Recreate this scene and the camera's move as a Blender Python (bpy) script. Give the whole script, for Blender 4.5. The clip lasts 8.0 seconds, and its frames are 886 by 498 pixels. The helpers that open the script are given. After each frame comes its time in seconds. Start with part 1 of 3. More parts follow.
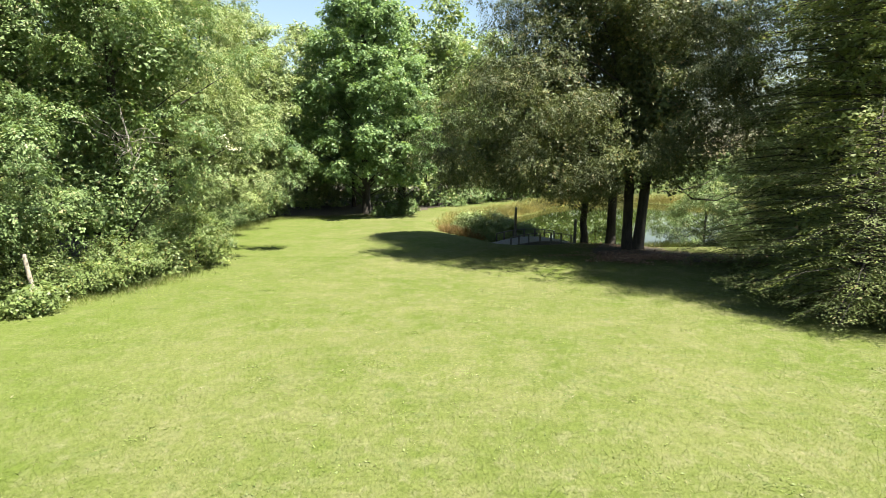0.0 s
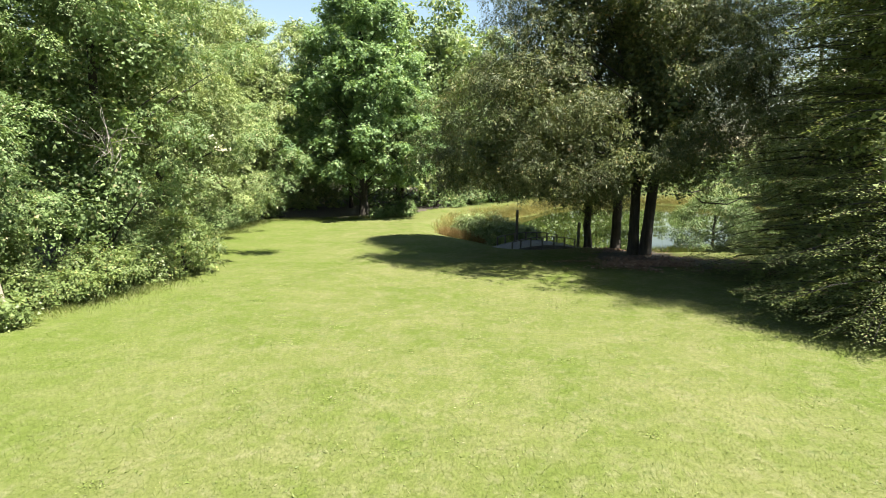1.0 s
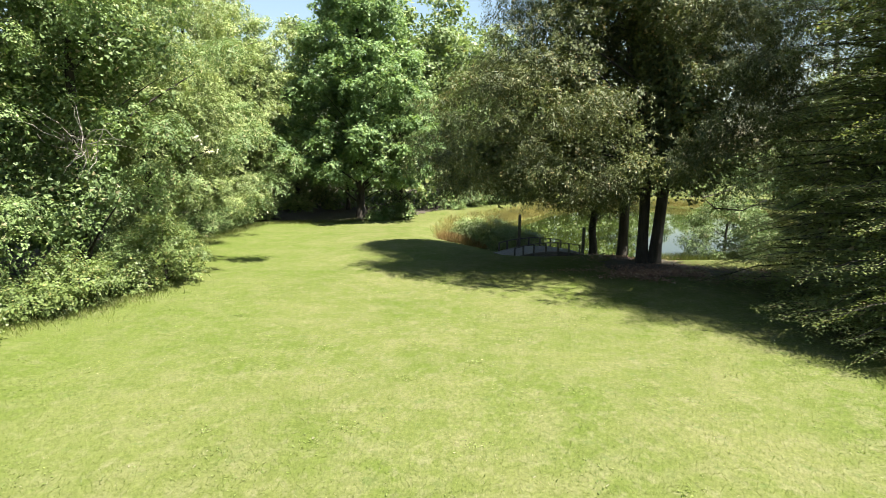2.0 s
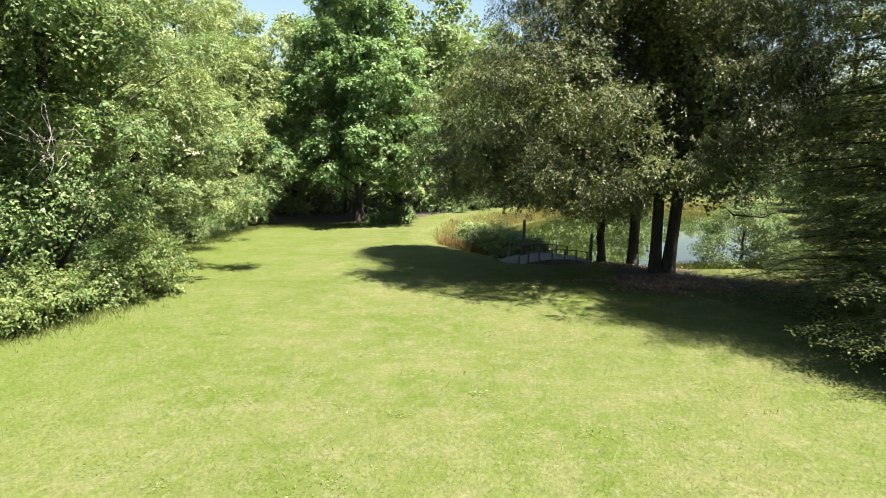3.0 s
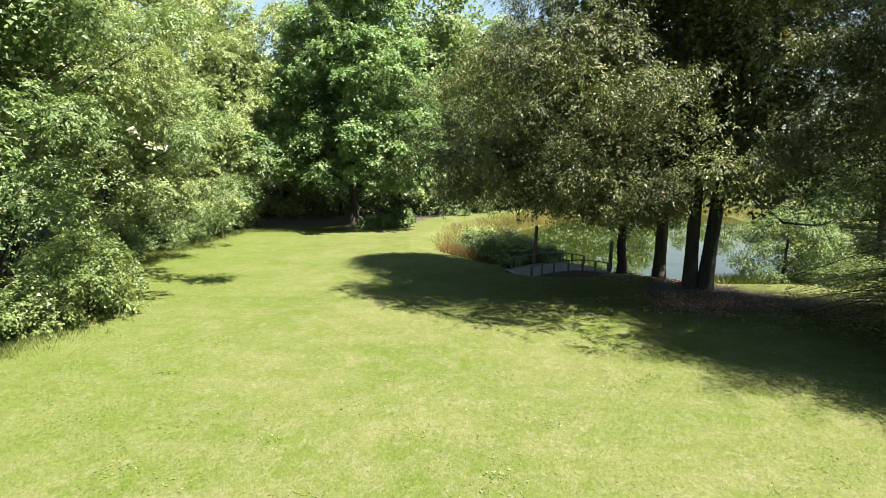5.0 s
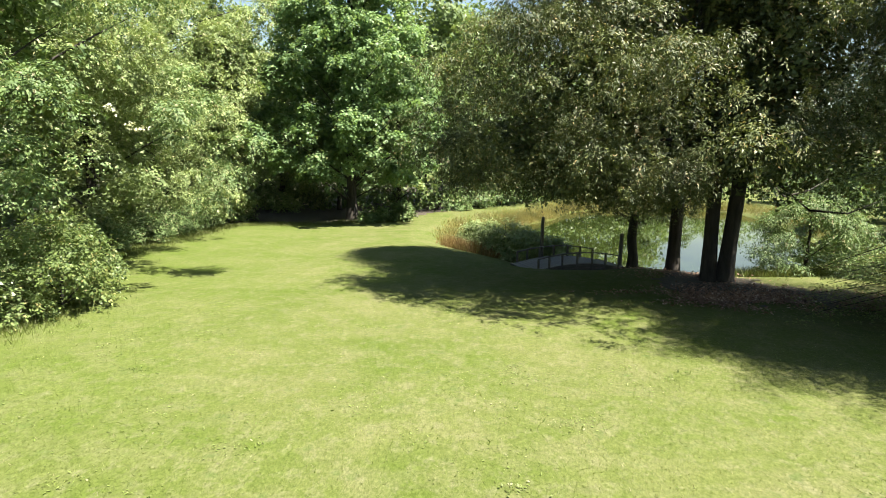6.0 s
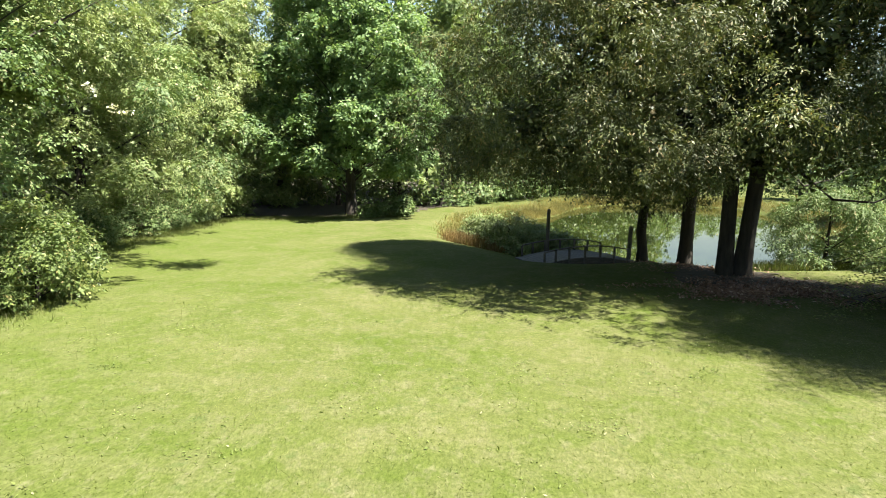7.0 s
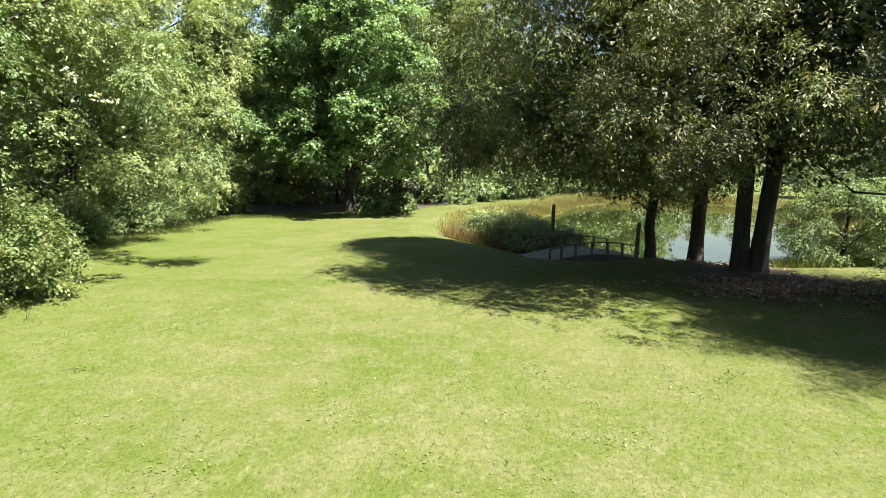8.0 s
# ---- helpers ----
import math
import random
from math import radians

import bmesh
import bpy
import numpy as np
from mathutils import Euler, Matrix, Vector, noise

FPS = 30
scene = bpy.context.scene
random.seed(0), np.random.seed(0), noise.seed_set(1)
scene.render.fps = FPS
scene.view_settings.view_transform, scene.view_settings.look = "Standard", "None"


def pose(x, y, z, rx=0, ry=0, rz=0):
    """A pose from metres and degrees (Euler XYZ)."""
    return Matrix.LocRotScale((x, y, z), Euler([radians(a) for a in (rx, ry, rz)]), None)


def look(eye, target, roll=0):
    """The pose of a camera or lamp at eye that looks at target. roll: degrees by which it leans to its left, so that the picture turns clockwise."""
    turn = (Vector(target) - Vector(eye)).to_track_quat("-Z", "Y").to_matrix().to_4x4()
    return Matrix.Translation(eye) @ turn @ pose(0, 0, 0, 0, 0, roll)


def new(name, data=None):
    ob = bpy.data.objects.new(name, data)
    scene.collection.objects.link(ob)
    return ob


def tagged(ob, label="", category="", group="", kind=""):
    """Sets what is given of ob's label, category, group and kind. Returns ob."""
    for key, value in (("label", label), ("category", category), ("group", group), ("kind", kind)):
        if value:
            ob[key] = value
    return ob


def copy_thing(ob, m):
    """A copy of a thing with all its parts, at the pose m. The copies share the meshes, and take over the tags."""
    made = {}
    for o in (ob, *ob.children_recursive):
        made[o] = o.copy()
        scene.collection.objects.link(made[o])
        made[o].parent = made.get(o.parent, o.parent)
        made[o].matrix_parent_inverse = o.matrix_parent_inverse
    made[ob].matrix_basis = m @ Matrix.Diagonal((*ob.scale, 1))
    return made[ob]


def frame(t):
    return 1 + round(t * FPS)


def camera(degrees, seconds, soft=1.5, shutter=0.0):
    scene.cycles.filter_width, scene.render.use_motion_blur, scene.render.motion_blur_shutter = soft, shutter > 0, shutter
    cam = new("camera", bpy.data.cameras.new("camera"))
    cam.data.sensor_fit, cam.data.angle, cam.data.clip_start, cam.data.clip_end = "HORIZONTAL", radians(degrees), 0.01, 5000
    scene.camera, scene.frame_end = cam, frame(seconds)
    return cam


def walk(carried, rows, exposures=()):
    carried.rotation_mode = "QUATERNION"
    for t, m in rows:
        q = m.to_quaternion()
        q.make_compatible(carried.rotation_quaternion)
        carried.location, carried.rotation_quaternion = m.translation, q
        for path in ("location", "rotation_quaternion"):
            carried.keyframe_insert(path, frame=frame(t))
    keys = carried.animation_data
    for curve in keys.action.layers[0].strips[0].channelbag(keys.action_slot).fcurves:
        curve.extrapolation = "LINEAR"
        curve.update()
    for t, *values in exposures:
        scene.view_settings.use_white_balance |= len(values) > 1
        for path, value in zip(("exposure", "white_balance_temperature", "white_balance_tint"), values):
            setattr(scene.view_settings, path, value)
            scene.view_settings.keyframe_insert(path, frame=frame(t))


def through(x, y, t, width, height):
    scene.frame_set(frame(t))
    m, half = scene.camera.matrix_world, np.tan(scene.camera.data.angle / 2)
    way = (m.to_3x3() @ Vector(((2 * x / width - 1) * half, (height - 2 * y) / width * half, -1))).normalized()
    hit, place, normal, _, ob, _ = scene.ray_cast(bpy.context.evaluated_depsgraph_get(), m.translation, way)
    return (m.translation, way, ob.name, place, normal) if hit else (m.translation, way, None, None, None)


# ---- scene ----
cam = camera(75.0, 8.0, soft=0.7)
PATH = [
    (0, (0.038, -0.112, 4.069), (0.049, 1.865, 3.768), -0.1),
    (0.5, (0.047, 0.398, 4.111), (0.059, 2.375, 3.809), -0.1),
    (1, (0.052, 0.969, 4.184), (0.066, 2.945, 3.879), -0.0),
    (1.5, (0.058, 1.59, 4.263), (0.075, 3.566, 3.955), 0.1),
    (3, (0.123, 3.72, 4.395), (0.134, 5.697, 4.09), 0.3),
    (3.5, (0.117, 4.491, 4.439), (0.128, 6.468, 4.135), 0.3),
    (4, (0.102, 5.266, 4.505), (0.113, 7.243, 4.203), 0.4),
    (5.5, (-0.014, 7.373, 4.035), (-0.002, 9.35, 3.734), 0.6),
    (6, (-0.05, 7.906, 3.763), (-0.037, 9.884, 3.463), 0.6),
    (6.5, (-0.059, 8.379, 3.564), (-0.048, 10.356, 3.262), 0.6),
    (7, (-0.062, 8.812, 3.389), (-0.053, 10.789, 3.087), 0.6),
    (7.5, (-0.052, 9.204, 3.25), (-0.046, 11.181, 2.95), 0.6),
    (8, (-0.047, 9.575, 3.143), (-0.043, 11.553, 2.842), 0.5),
]
walk(cam, [(t, look(eye, target, roll)) for t, eye, target, roll in PATH])

# ---- world, sun, exposure ----
SUN_EL, SUN_AZ = radians(62), radians(120)      # azimuth clockwise from +y
sun_dir = Vector((math.cos(SUN_EL) * math.sin(SUN_AZ), math.cos(SUN_EL) * math.cos(SUN_AZ), math.sin(SUN_EL)))
world = bpy.data.worlds.new("world")
scene.world = world
world.use_nodes = True
wt = world.node_tree
sky = wt.nodes.new("ShaderNodeTexSky")
sky.sky_type, sky.sun_disc = "NISHITA", False
sky.sun_elevation, sky.sun_rotation = SUN_EL, SUN_AZ
sky.air_density, sky.dust_density, sky.ozone_density = 1.5, 0.7, 1.0
wt.links.new(sky.outputs[0], wt.nodes["Background"].inputs[0])
wt.nodes["Background"].inputs[1].default_value = 0.037
lamp = bpy.data.lights.new("sun", "SUN")
lamp.energy, lamp.angle, lamp.color = 5.0, radians(0.55), (1.0, 0.93, 0.8)
sun = new("sun", lamp)
sun.matrix_world = look(sun_dir * 80, (0, 0, 0))
scene.view_settings.exposure = 2.4


# ---- materials ----
def material(name):
    m = bpy.data.materials.new(name)
    m.use_nodes = True
    return m, m.node_tree, m.node_tree.nodes["Principled BSDF"]


def node(tree, kind, **values):
    n = tree.nodes.new(kind)
    for key, value in values.items():
        n.inputs[key].default_value = value
    return n


def ramp(tree, source, stops):
    r = tree.nodes.new("ShaderNodeValToRGB")
    while len(r.color_ramp.elements) < len(stops):
        r.color_ramp.elements.new(0.5)
    for e, (at, colour) in zip(r.color_ramp.elements, stops):
        e.position, e.color = at, (*colour, 1)
    tree.links.new(source, r.inputs[0])
    return r.outputs[0]


def noise_of(tree, scale, detail=4.0, rough=0.6, coords="Object", stretch=None):
    c = tree.nodes.new("ShaderNodeTexCoord")
    src = c.outputs[coords]
    if stretch:
        mp = tree.nodes.new("ShaderNodeMapping")
        mp.inputs["Scale"].default_value = stretch
        tree.links.new(src, mp.inputs[0])
        src = mp.outputs[0]
    n = node(tree, "ShaderNodeTexNoise", Scale=scale, Detail=detail, Roughness=rough)
    tree.links.new(src, n.inputs["Vector"])
    return n.outputs["Fac"]


def mix(tree, fac, a, b, blend="MIX"):
    m = tree.nodes.new("ShaderNodeMix")
    m.data_type, m.blend_type = "RGBA", blend
    for sock, v in ((m.inputs[0], fac), (m.inputs[6], a), (m.inputs[7], b)):
        if isinstance(v, (float, int)):
            sock.default_value = v
        elif isinstance(v, tuple):
            sock.default_value = (*v, 1)
        else:
            tree.links.new(v, sock)
    return m.outputs[2]


def bump(tree, bsdf, height, strength, distance):
    b = node(tree, "ShaderNodeBump", Strength=strength, Distance=distance)
    tree.links.new(height, b.inputs["Height"])
    tree.links.new(b.outputs[0], bsdf.inputs["Normal"])


def leaf_material(name, dark, mid, light, odd, through=0.4, rough=0.52, patch=0.45, swing=0.26):
    """Leaves: each one its own tint, larger patches of lighter growth (a wide swing paints lit and shaded clumps),
    light coming through.
    """
    m, t, b = material(name)
    g = t.nodes.new("ShaderNodeNewGeometry")
    near = [tuple(m + (c - m) * 0.6 for c, m in zip(end, mid)) for end in (dark, light)]
    own = ramp(t, g.outputs["Random Per Island"], [(0.0, near[0]), (0.45, mid), (0.92, near[1]), (0.98, odd)])
    area = ramp(t, noise_of(t, patch, 3.0), [(0.35, (1 - swing, 1 - swing * 0.9, 1 - swing)), (0.65, (1 + swing, 1 + swing * 0.85, 1 + swing * 0.4))])
    col = mix(t, 1.0, own, area, "MULTIPLY")
    t.links.new(col, b.inputs["Base Color"])
    b.inputs["Roughness"].default_value = rough
    b.inputs["Specular IOR Level"].default_value = 0.28
    tr = t.nodes.new("ShaderNodeBsdfTranslucent")
    warm = mix(t, 1.0, col, (1.2, 1.22, 0.7), "MULTIPLY")
    t.links.new(warm, tr.inputs["Color"])
    ms = t.nodes.new("ShaderNodeMixShader")
    ms.inputs[0].default_value = through
    t.links.new(b.outputs[0], ms.inputs[1])
    t.links.new(tr.outputs[0], ms.inputs[2])
    t.links.new(ms.outputs[0], t.nodes["Material Output"].inputs["Surface"])
    return m


LEAF_HEDGE = leaf_material("leaf_hedge", (0.056, 0.096, 0.035), (0.11, 0.168, 0.068), (0.195, 0.262, 0.115), (0.29, 0.27, 0.17), 0.3)
LEAF_PALE = leaf_material("leaf_pale", (0.105, 0.148, 0.062), (0.18, 0.235, 0.1), (0.27, 0.33, 0.155), (0.38, 0.36, 0.24), 0.3)
LEAF_MAPLE = leaf_material("leaf_maple", (0.068, 0.122, 0.055), (0.125, 0.2, 0.092), (0.205, 0.295, 0.145), (0.22, 0.27, 0.12), 0.42, 0.45)
# Swing 0.45 puts sunlit and shaded clumps of the crown into the leaf colour.
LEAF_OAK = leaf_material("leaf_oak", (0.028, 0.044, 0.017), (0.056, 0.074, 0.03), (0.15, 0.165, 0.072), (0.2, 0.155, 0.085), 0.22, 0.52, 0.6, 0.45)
LEAF_CONIFER = leaf_material("leaf_conifer", (0.09, 0.12, 0.045), (0.14, 0.175, 0.068), (0.19, 0.225, 0.09), (0.2, 0.15, 0.09), 0.4, 0.6)
LEAF_WOOD = leaf_material("leaf_wood", (0.075, 0.115, 0.05), (0.132, 0.185, 0.083), (0.2, 0.26, 0.12), (0.25, 0.25, 0.14), 0.35, 0.45, 0.2)
LEAF_SHRUB = leaf_material("leaf_shrub", (0.065, 0.1, 0.036), (0.118, 0.166, 0.06), (0.19, 0.24, 0.095), (0.26, 0.24, 0.11), 0.4, 0.4, 0.9)

# Creamy white blades for a few spots on the overhanging tree.
LEAF_WHITISH = leaf_material("whitish_spot", (0.5, 0.5, 0.42), (0.62, 0.62, 0.54), (0.72, 0.72, 0.66), (0.66, 0.66, 0.5), 0.25)


def bark_material(name, dark, light):
    m, t, b = material(name)
    n = noise_of(t, 9.0, 6.0, 0.7, stretch=(1, 1, 0.18))
    big = noise_of(t, 1.1, 2.0)
    col = mix(t, 1.0, ramp(t, n, [(0.35, dark), (0.7, light)]), ramp(t, big, [(0.3, (0.75, 0.75, 0.75)), (0.7, (1.2, 1.18, 1.12))]), "MULTIPLY")
    t.links.new(col, b.inputs["Base Color"])
    b.inputs["Roughness"].default_value = 0.92
    bump(t, b, n, 0.9, 0.03)
    return m


BARK = bark_material("bark", (0.014, 0.012, 0.01), (0.042, 0.036, 0.03))
BARK_DEAD = bark_material("bark_dead", (0.13, 0.12, 0.11), (0.27, 0.25, 0.23))


def wood_material(name, dark, light):
    m, t, b = material(name)
    n = noise_of(t, 14.0, 5.0, 0.65, stretch=(0.25, 1.5, 1.5))
    t.links.new(ramp(t, n, [(0.3, dark), (0.72, light)]), b.inputs["Base Color"])
    b.inputs["Roughness"].default_value = 0.85
    bump(t, b, n, 0.5, 0.01)
    return m


WOOD_GREY = wood_material("weathered_wood", (0.085, 0.08, 0.078), (0.2, 0.19, 0.185))
WOOD_DARK = wood_material("dark_wood", (0.05, 0.046, 0.042), (0.12, 0.11, 0.1))
POST_WOOD = wood_material("post_wood", (0.12, 0.105, 0.085), (0.3, 0.265, 0.215))

# lawn: fresh and dry patches at several sizes, fine blade grain
LAWN, t, b = material("lawn_grass")
wide = noise_of(t, 0.3, 4.0, 0.65)
patchy = noise_of(t, 1.3, 5.0, 0.7)
fine = noise_of(t, 11.0, 8.0, 0.8)
blades = noise_of(t, 40.0, 4.0, 0.75, stretch=(1, 0.45, 1))
straw = noise_of(t, 4.5, 6.0, 0.75, stretch=(1, 0.7, 1))
tuft = noise_of(t, 2.6, 3.0, 0.55)
col = mix(t, ramp(t, wide, [(0.35, (0, 0, 0)), (0.65, (1, 1, 1))]), (0.056, 0.077, 0.015), (0.081, 0.091, 0.031))
col = mix(t, ramp(t, patchy, [(0.46, (0, 0, 0)), (0.7, (0.6, 0.6, 0.6))]), col, (0.118, 0.113, 0.06))
col = mix(t, ramp(t, straw, [(0.51, (0, 0, 0)), (0.7, (0.5, 0.5, 0.5))]), col, (0.135, 0.127, 0.08))
col = mix(t, ramp(t, tuft, [(0.6, (0, 0, 0)), (0.72, (0.6, 0.6, 0.6))]), col, (0.042, 0.068, 0.014))
place = t.nodes.new("ShaderNodeSeparateXYZ")
t.links.new(t.nodes.new("ShaderNodeTexCoord").outputs["Object"], place.inputs[0])
lush = t.nodes.new("ShaderNodeMapRange")
for key, value in (("From Min", -3.0), ("From Max", -9.0), ("To Max", 0.36)):
    lush.inputs[key].default_value = value
t.links.new(place.outputs[0], lush.inputs["Value"])
col = mix(t, lush.outputs[0], col, (0.058, 0.087, 0.014))
col = mix(t, 1.0, col, ramp(t, fine, [(0.34, (0.76, 0.79, 0.7)), (0.66, (1.2, 1.18, 1.24))]), "MULTIPLY")
col = mix(t, 1.0, col, ramp(t, blades, [(0.36, (0.74, 0.78, 0.7)), (0.64, (1.24, 1.21, 1.28))]), "MULTIPLY")
t.links.new(col, b.inputs["Base Color"])
b.inputs["Roughness"].default_value = 0.9
b.inputs["Specular IOR Level"].default_value = 0.06
bump(t, b, fine, 0.5, 0.03)

SOIL, t, b = material("woodland_floor")
n = noise_of(t, 6.0, 6.0, 0.7)
t.links.new(ramp(t, n, [(0.3, (0.02, 0.017, 0.012)), (0.55, (0.042, 0.033, 0.023)), (0.75, (0.07, 0.056, 0.036))]), b.inputs["Base Color"])
b.inputs["Roughness"].default_value = 0.95
bump(t, b, n, 0.8, 0.05)

LITTER = leaf_material("leaf_litter", (0.09, 0.05, 0.036), (0.17, 0.1, 0.075), (0.29, 0.2, 0.16), (0.44, 0.35, 0.3), 0.1, 0.6)
GRASS = leaf_material("grass_blade", (0.07, 0.098, 0.02), (0.105, 0.13, 0.038), (0.15, 0.165, 0.066), (0.22, 0.21, 0.13), 0.5, 0.5, 0.6)
WEED = leaf_material("weed_leaf", (0.08, 0.115, 0.028), (0.115, 0.155, 0.042), (0.17, 0.2, 0.075), (0.26, 0.25, 0.17), 0.35, 0.5, 0.8)
REED = leaf_material("dry_reed", (0.1, 0.1, 0.03), (0.16, 0.15, 0.05), (0.22, 0.2, 0.085), (0.22, 0.13, 0.05), 0.3, 0.6, 0.5)

RUST = leaf_material("rusty_weed", (0.11, 0.07, 0.03), (0.17, 0.115, 0.05), (0.24, 0.175, 0.08), (0.3, 0.22, 0.12), 0.3, 0.6, 0.8)

WATER, t, b = material("pond_water")
b.inputs["Base Color"].default_value = (0.014, 0.02, 0.005, 1)
b.inputs["Roughness"].default_value = 0.03
b.inputs["IOR"].default_value = 1.33
bump(t, b, noise_of(t, 0.9, 2.0, 0.5, stretch=(1, 0.6, 1)), 0.05, 0.02)


# ---- geometry helpers ----
def mesh_from(name, verts, faces, mat, smooth=False):
    me = bpy.data.meshes.new(name)
    me.from_pydata(verts, [], faces)
    me.materials.append(mat)
    if smooth:
        me.polygons.foreach_set("use_smooth", [True] * len(me.polygons))
    me.update()
    return me


def quads(name, sets, mat):
    """A mesh of loose faces from one array (n, corners, 3), or from several with three or four corners."""
    sets = sets if isinstance(sets, list) else [sets]
    co = np.concatenate([c.reshape(-1, 3) for c in sets]).astype(np.float32)
    sides = np.concatenate([np.full(len(c), c.shape[1], np.int32) for c in sets])
    me = bpy.data.meshes.new(name)
    me.vertices.add(len(co))
    me.vertices.foreach_set("co", co.reshape(-1))
    me.loops.add(len(co))
    me.loops.foreach_set("vertex_index", np.arange(len(co), dtype=np.int32))
    me.polygons.add(len(sides))
    me.polygons.foreach_set("loop_start", (np.cumsum(sides) - sides).astype(np.int32))
    me.materials.append(mat)
    me.update(calc_edges=True)
    return me


def plain(faces):
    """Three-cornered blades out of kites, for what stands far or deep."""
    return faces[:, 1:]


def part(name, data, parent, label=""):
    ob = new(name, data)
    ob.parent = parent
    if label:
        tagged(ob, label)
    return ob


def unit(v):
    return v / np.maximum(np.linalg.norm(v, axis=-1, keepdims=True), 1e-6)


def leaf_faces(base, axis, up, length, width, curl=0.12):
    """Small leaf blades, each a bent-back kite, broadest below its middle."""
    side = unit(np.cross(axis, up))
    up = np.cross(side, axis)
    length, width = length[:, None], width[:, None]
    waist = base + axis * length * 0.4
    return np.stack([base, waist + side * width * 0.5, base + axis * length - up * length * curl, waist - side * width * 0.5], 1)


def sprays(rng, clumps, radii, twigs, per_twig, leaf, width, twig_len, droop, flat=0.6, dome=0.45, inner=0.35, calm=1.0):
    """Leaves on short twigs round each clump, laid like shingles: they face up and out of the clump. clumps (n,3), radii (n,)."""
    n = len(clumps) * twigs
    c = np.repeat(clumps, twigs, 0)
    r = np.repeat(radii, twigs)[:, None]
    u = unit(rng.normal(size=(n, 3)) + (0, 0, dome))
    start = c + u * r * (1, 1, flat) * rng.uniform(inner, 0.95, (n, 1))
    d = unit(u * (0.6, 0.6, 0.25) + rng.normal(size=(n, 3)) * (0.5, 0.5, 0.2) + (0, 0, -droop))
    m = n * per_twig
    s = np.tile(np.linspace(0.0, 1.0, per_twig), n)[:, None] * twig_len * rng.uniform(0.6, 1.2, (m, 1))
    d2, st = np.repeat(d, per_twig, 0), np.repeat(start, per_twig, 0)
    face = unit(np.repeat(u, per_twig, 0) * 0.7 + rng.normal(size=(m, 3)) * 0.42 * calm + (0, 0, 0.55))
    run = d2 * 0.5 + rng.normal(size=(m, 3)) * 0.55 + (0, 0, -droop)
    axis = unit(run - face * (run * face).sum(1, keepdims=True))
    base = st + d2 * s + np.array((0, 0, -0.6)) * droop * s ** 2 + rng.normal(size=(m, 3)) * leaf * 0.45
    k = rng.uniform(0.7, 1.25, m)
    return leaf_faces(base, axis, face, leaf * k, width * k)


def fronds(rng, boughs, leaf, width, step=0.2):
    """Flat conifer boughs: (start, reach, azimuth, droop) each, with side twigs in one plane that carry short needle sprigs."""
    base, axes, ups, sizes = [], [], [], []
    for start, reach, az, droop in boughs:
        out = np.array((math.cos(az), math.sin(az), 0.0))
        across = np.array((-out[1], out[0], 0.0))
        roll = rng.normal() * 0.28
        for s in np.arange(0.22 * reach, reach, step):
            f = s / reach
            at = np.array(start) + out * s + np.array((0, 0, 0.2 * s - droop * reach * f ** 2))
            for sign in (-1, 1):
                long = (0.42 * reach * (1.05 - f) + 0.14) * rng.uniform(0.6, 1.15)
                way = unit(out * rng.uniform(0.5, 0.9) + across * sign + (0, 0, roll * sign + rng.normal() * 0.12))
                m = max(int(long / 0.036), 3)
                q = np.linspace(0.08, 1, m)[:, None] * long
                p = at + way * q + np.array((0, 0, -1.0)) * (0.16 + droop * 0.5) * q ** 2 + rng.normal(size=(m, 3)) * 0.03
                flip = np.where(np.arange(m) % 2, 1.0, -1.0)[:, None]
                base.append(p)
                axes.append(unit(way * 0.75 + np.cross((0, 0, 1.0), way) * flip * 0.8 + rng.normal(size=(m, 3)) * 0.18 + (0, 0, -0.12)))
                ups.append(unit(rng.normal(size=(m, 3)) * 0.22 + (0, 0, 1)))
                sizes.append(rng.uniform(0.7, 1.3, m))
    k = np.concatenate(sizes)
    return leaf_faces(np.concatenate(base), np.concatenate(axes), np.concatenate(ups), leaf * k, width * k)


def tube(points, radii, sides=8):
    """Vertices and faces of a tapered tube along points."""
    vs, fs = [], []
    pts = [Vector(p) for p in points]
    for i, p in enumerate(pts):
        d = (pts[min(i + 1, len(pts) - 1)] - pts[max(i - 1, 0)]).normalized()
        a = d.orthogonal().normalized() if abs(d.z) < 0.9 else Vector((1, 0, 0)) - d * d.x
        a.normalize()
        bb = d.cross(a)
        for k in range(sides):
            w = 2 * math.pi * k / sides
            vs.append(tuple(p + (a * math.cos(w) + bb * math.sin(w)) * radii[i]))
        if i:
            o = (i - 1) * sides
            for k in range(sides):
                fs.append((o + k, o + (k + 1) % sides, o + sides + (k + 1) % sides, o + sides + k))
    fs.append(tuple(range(len(vs) - sides, len(vs))))
    return vs, fs


def join(tubes):
    vs, fs = [], []
    for v, f in tubes:
        o = len(vs)
        vs += v
        fs += [tuple(i + o for i in face) for face in f]
    return vs, fs


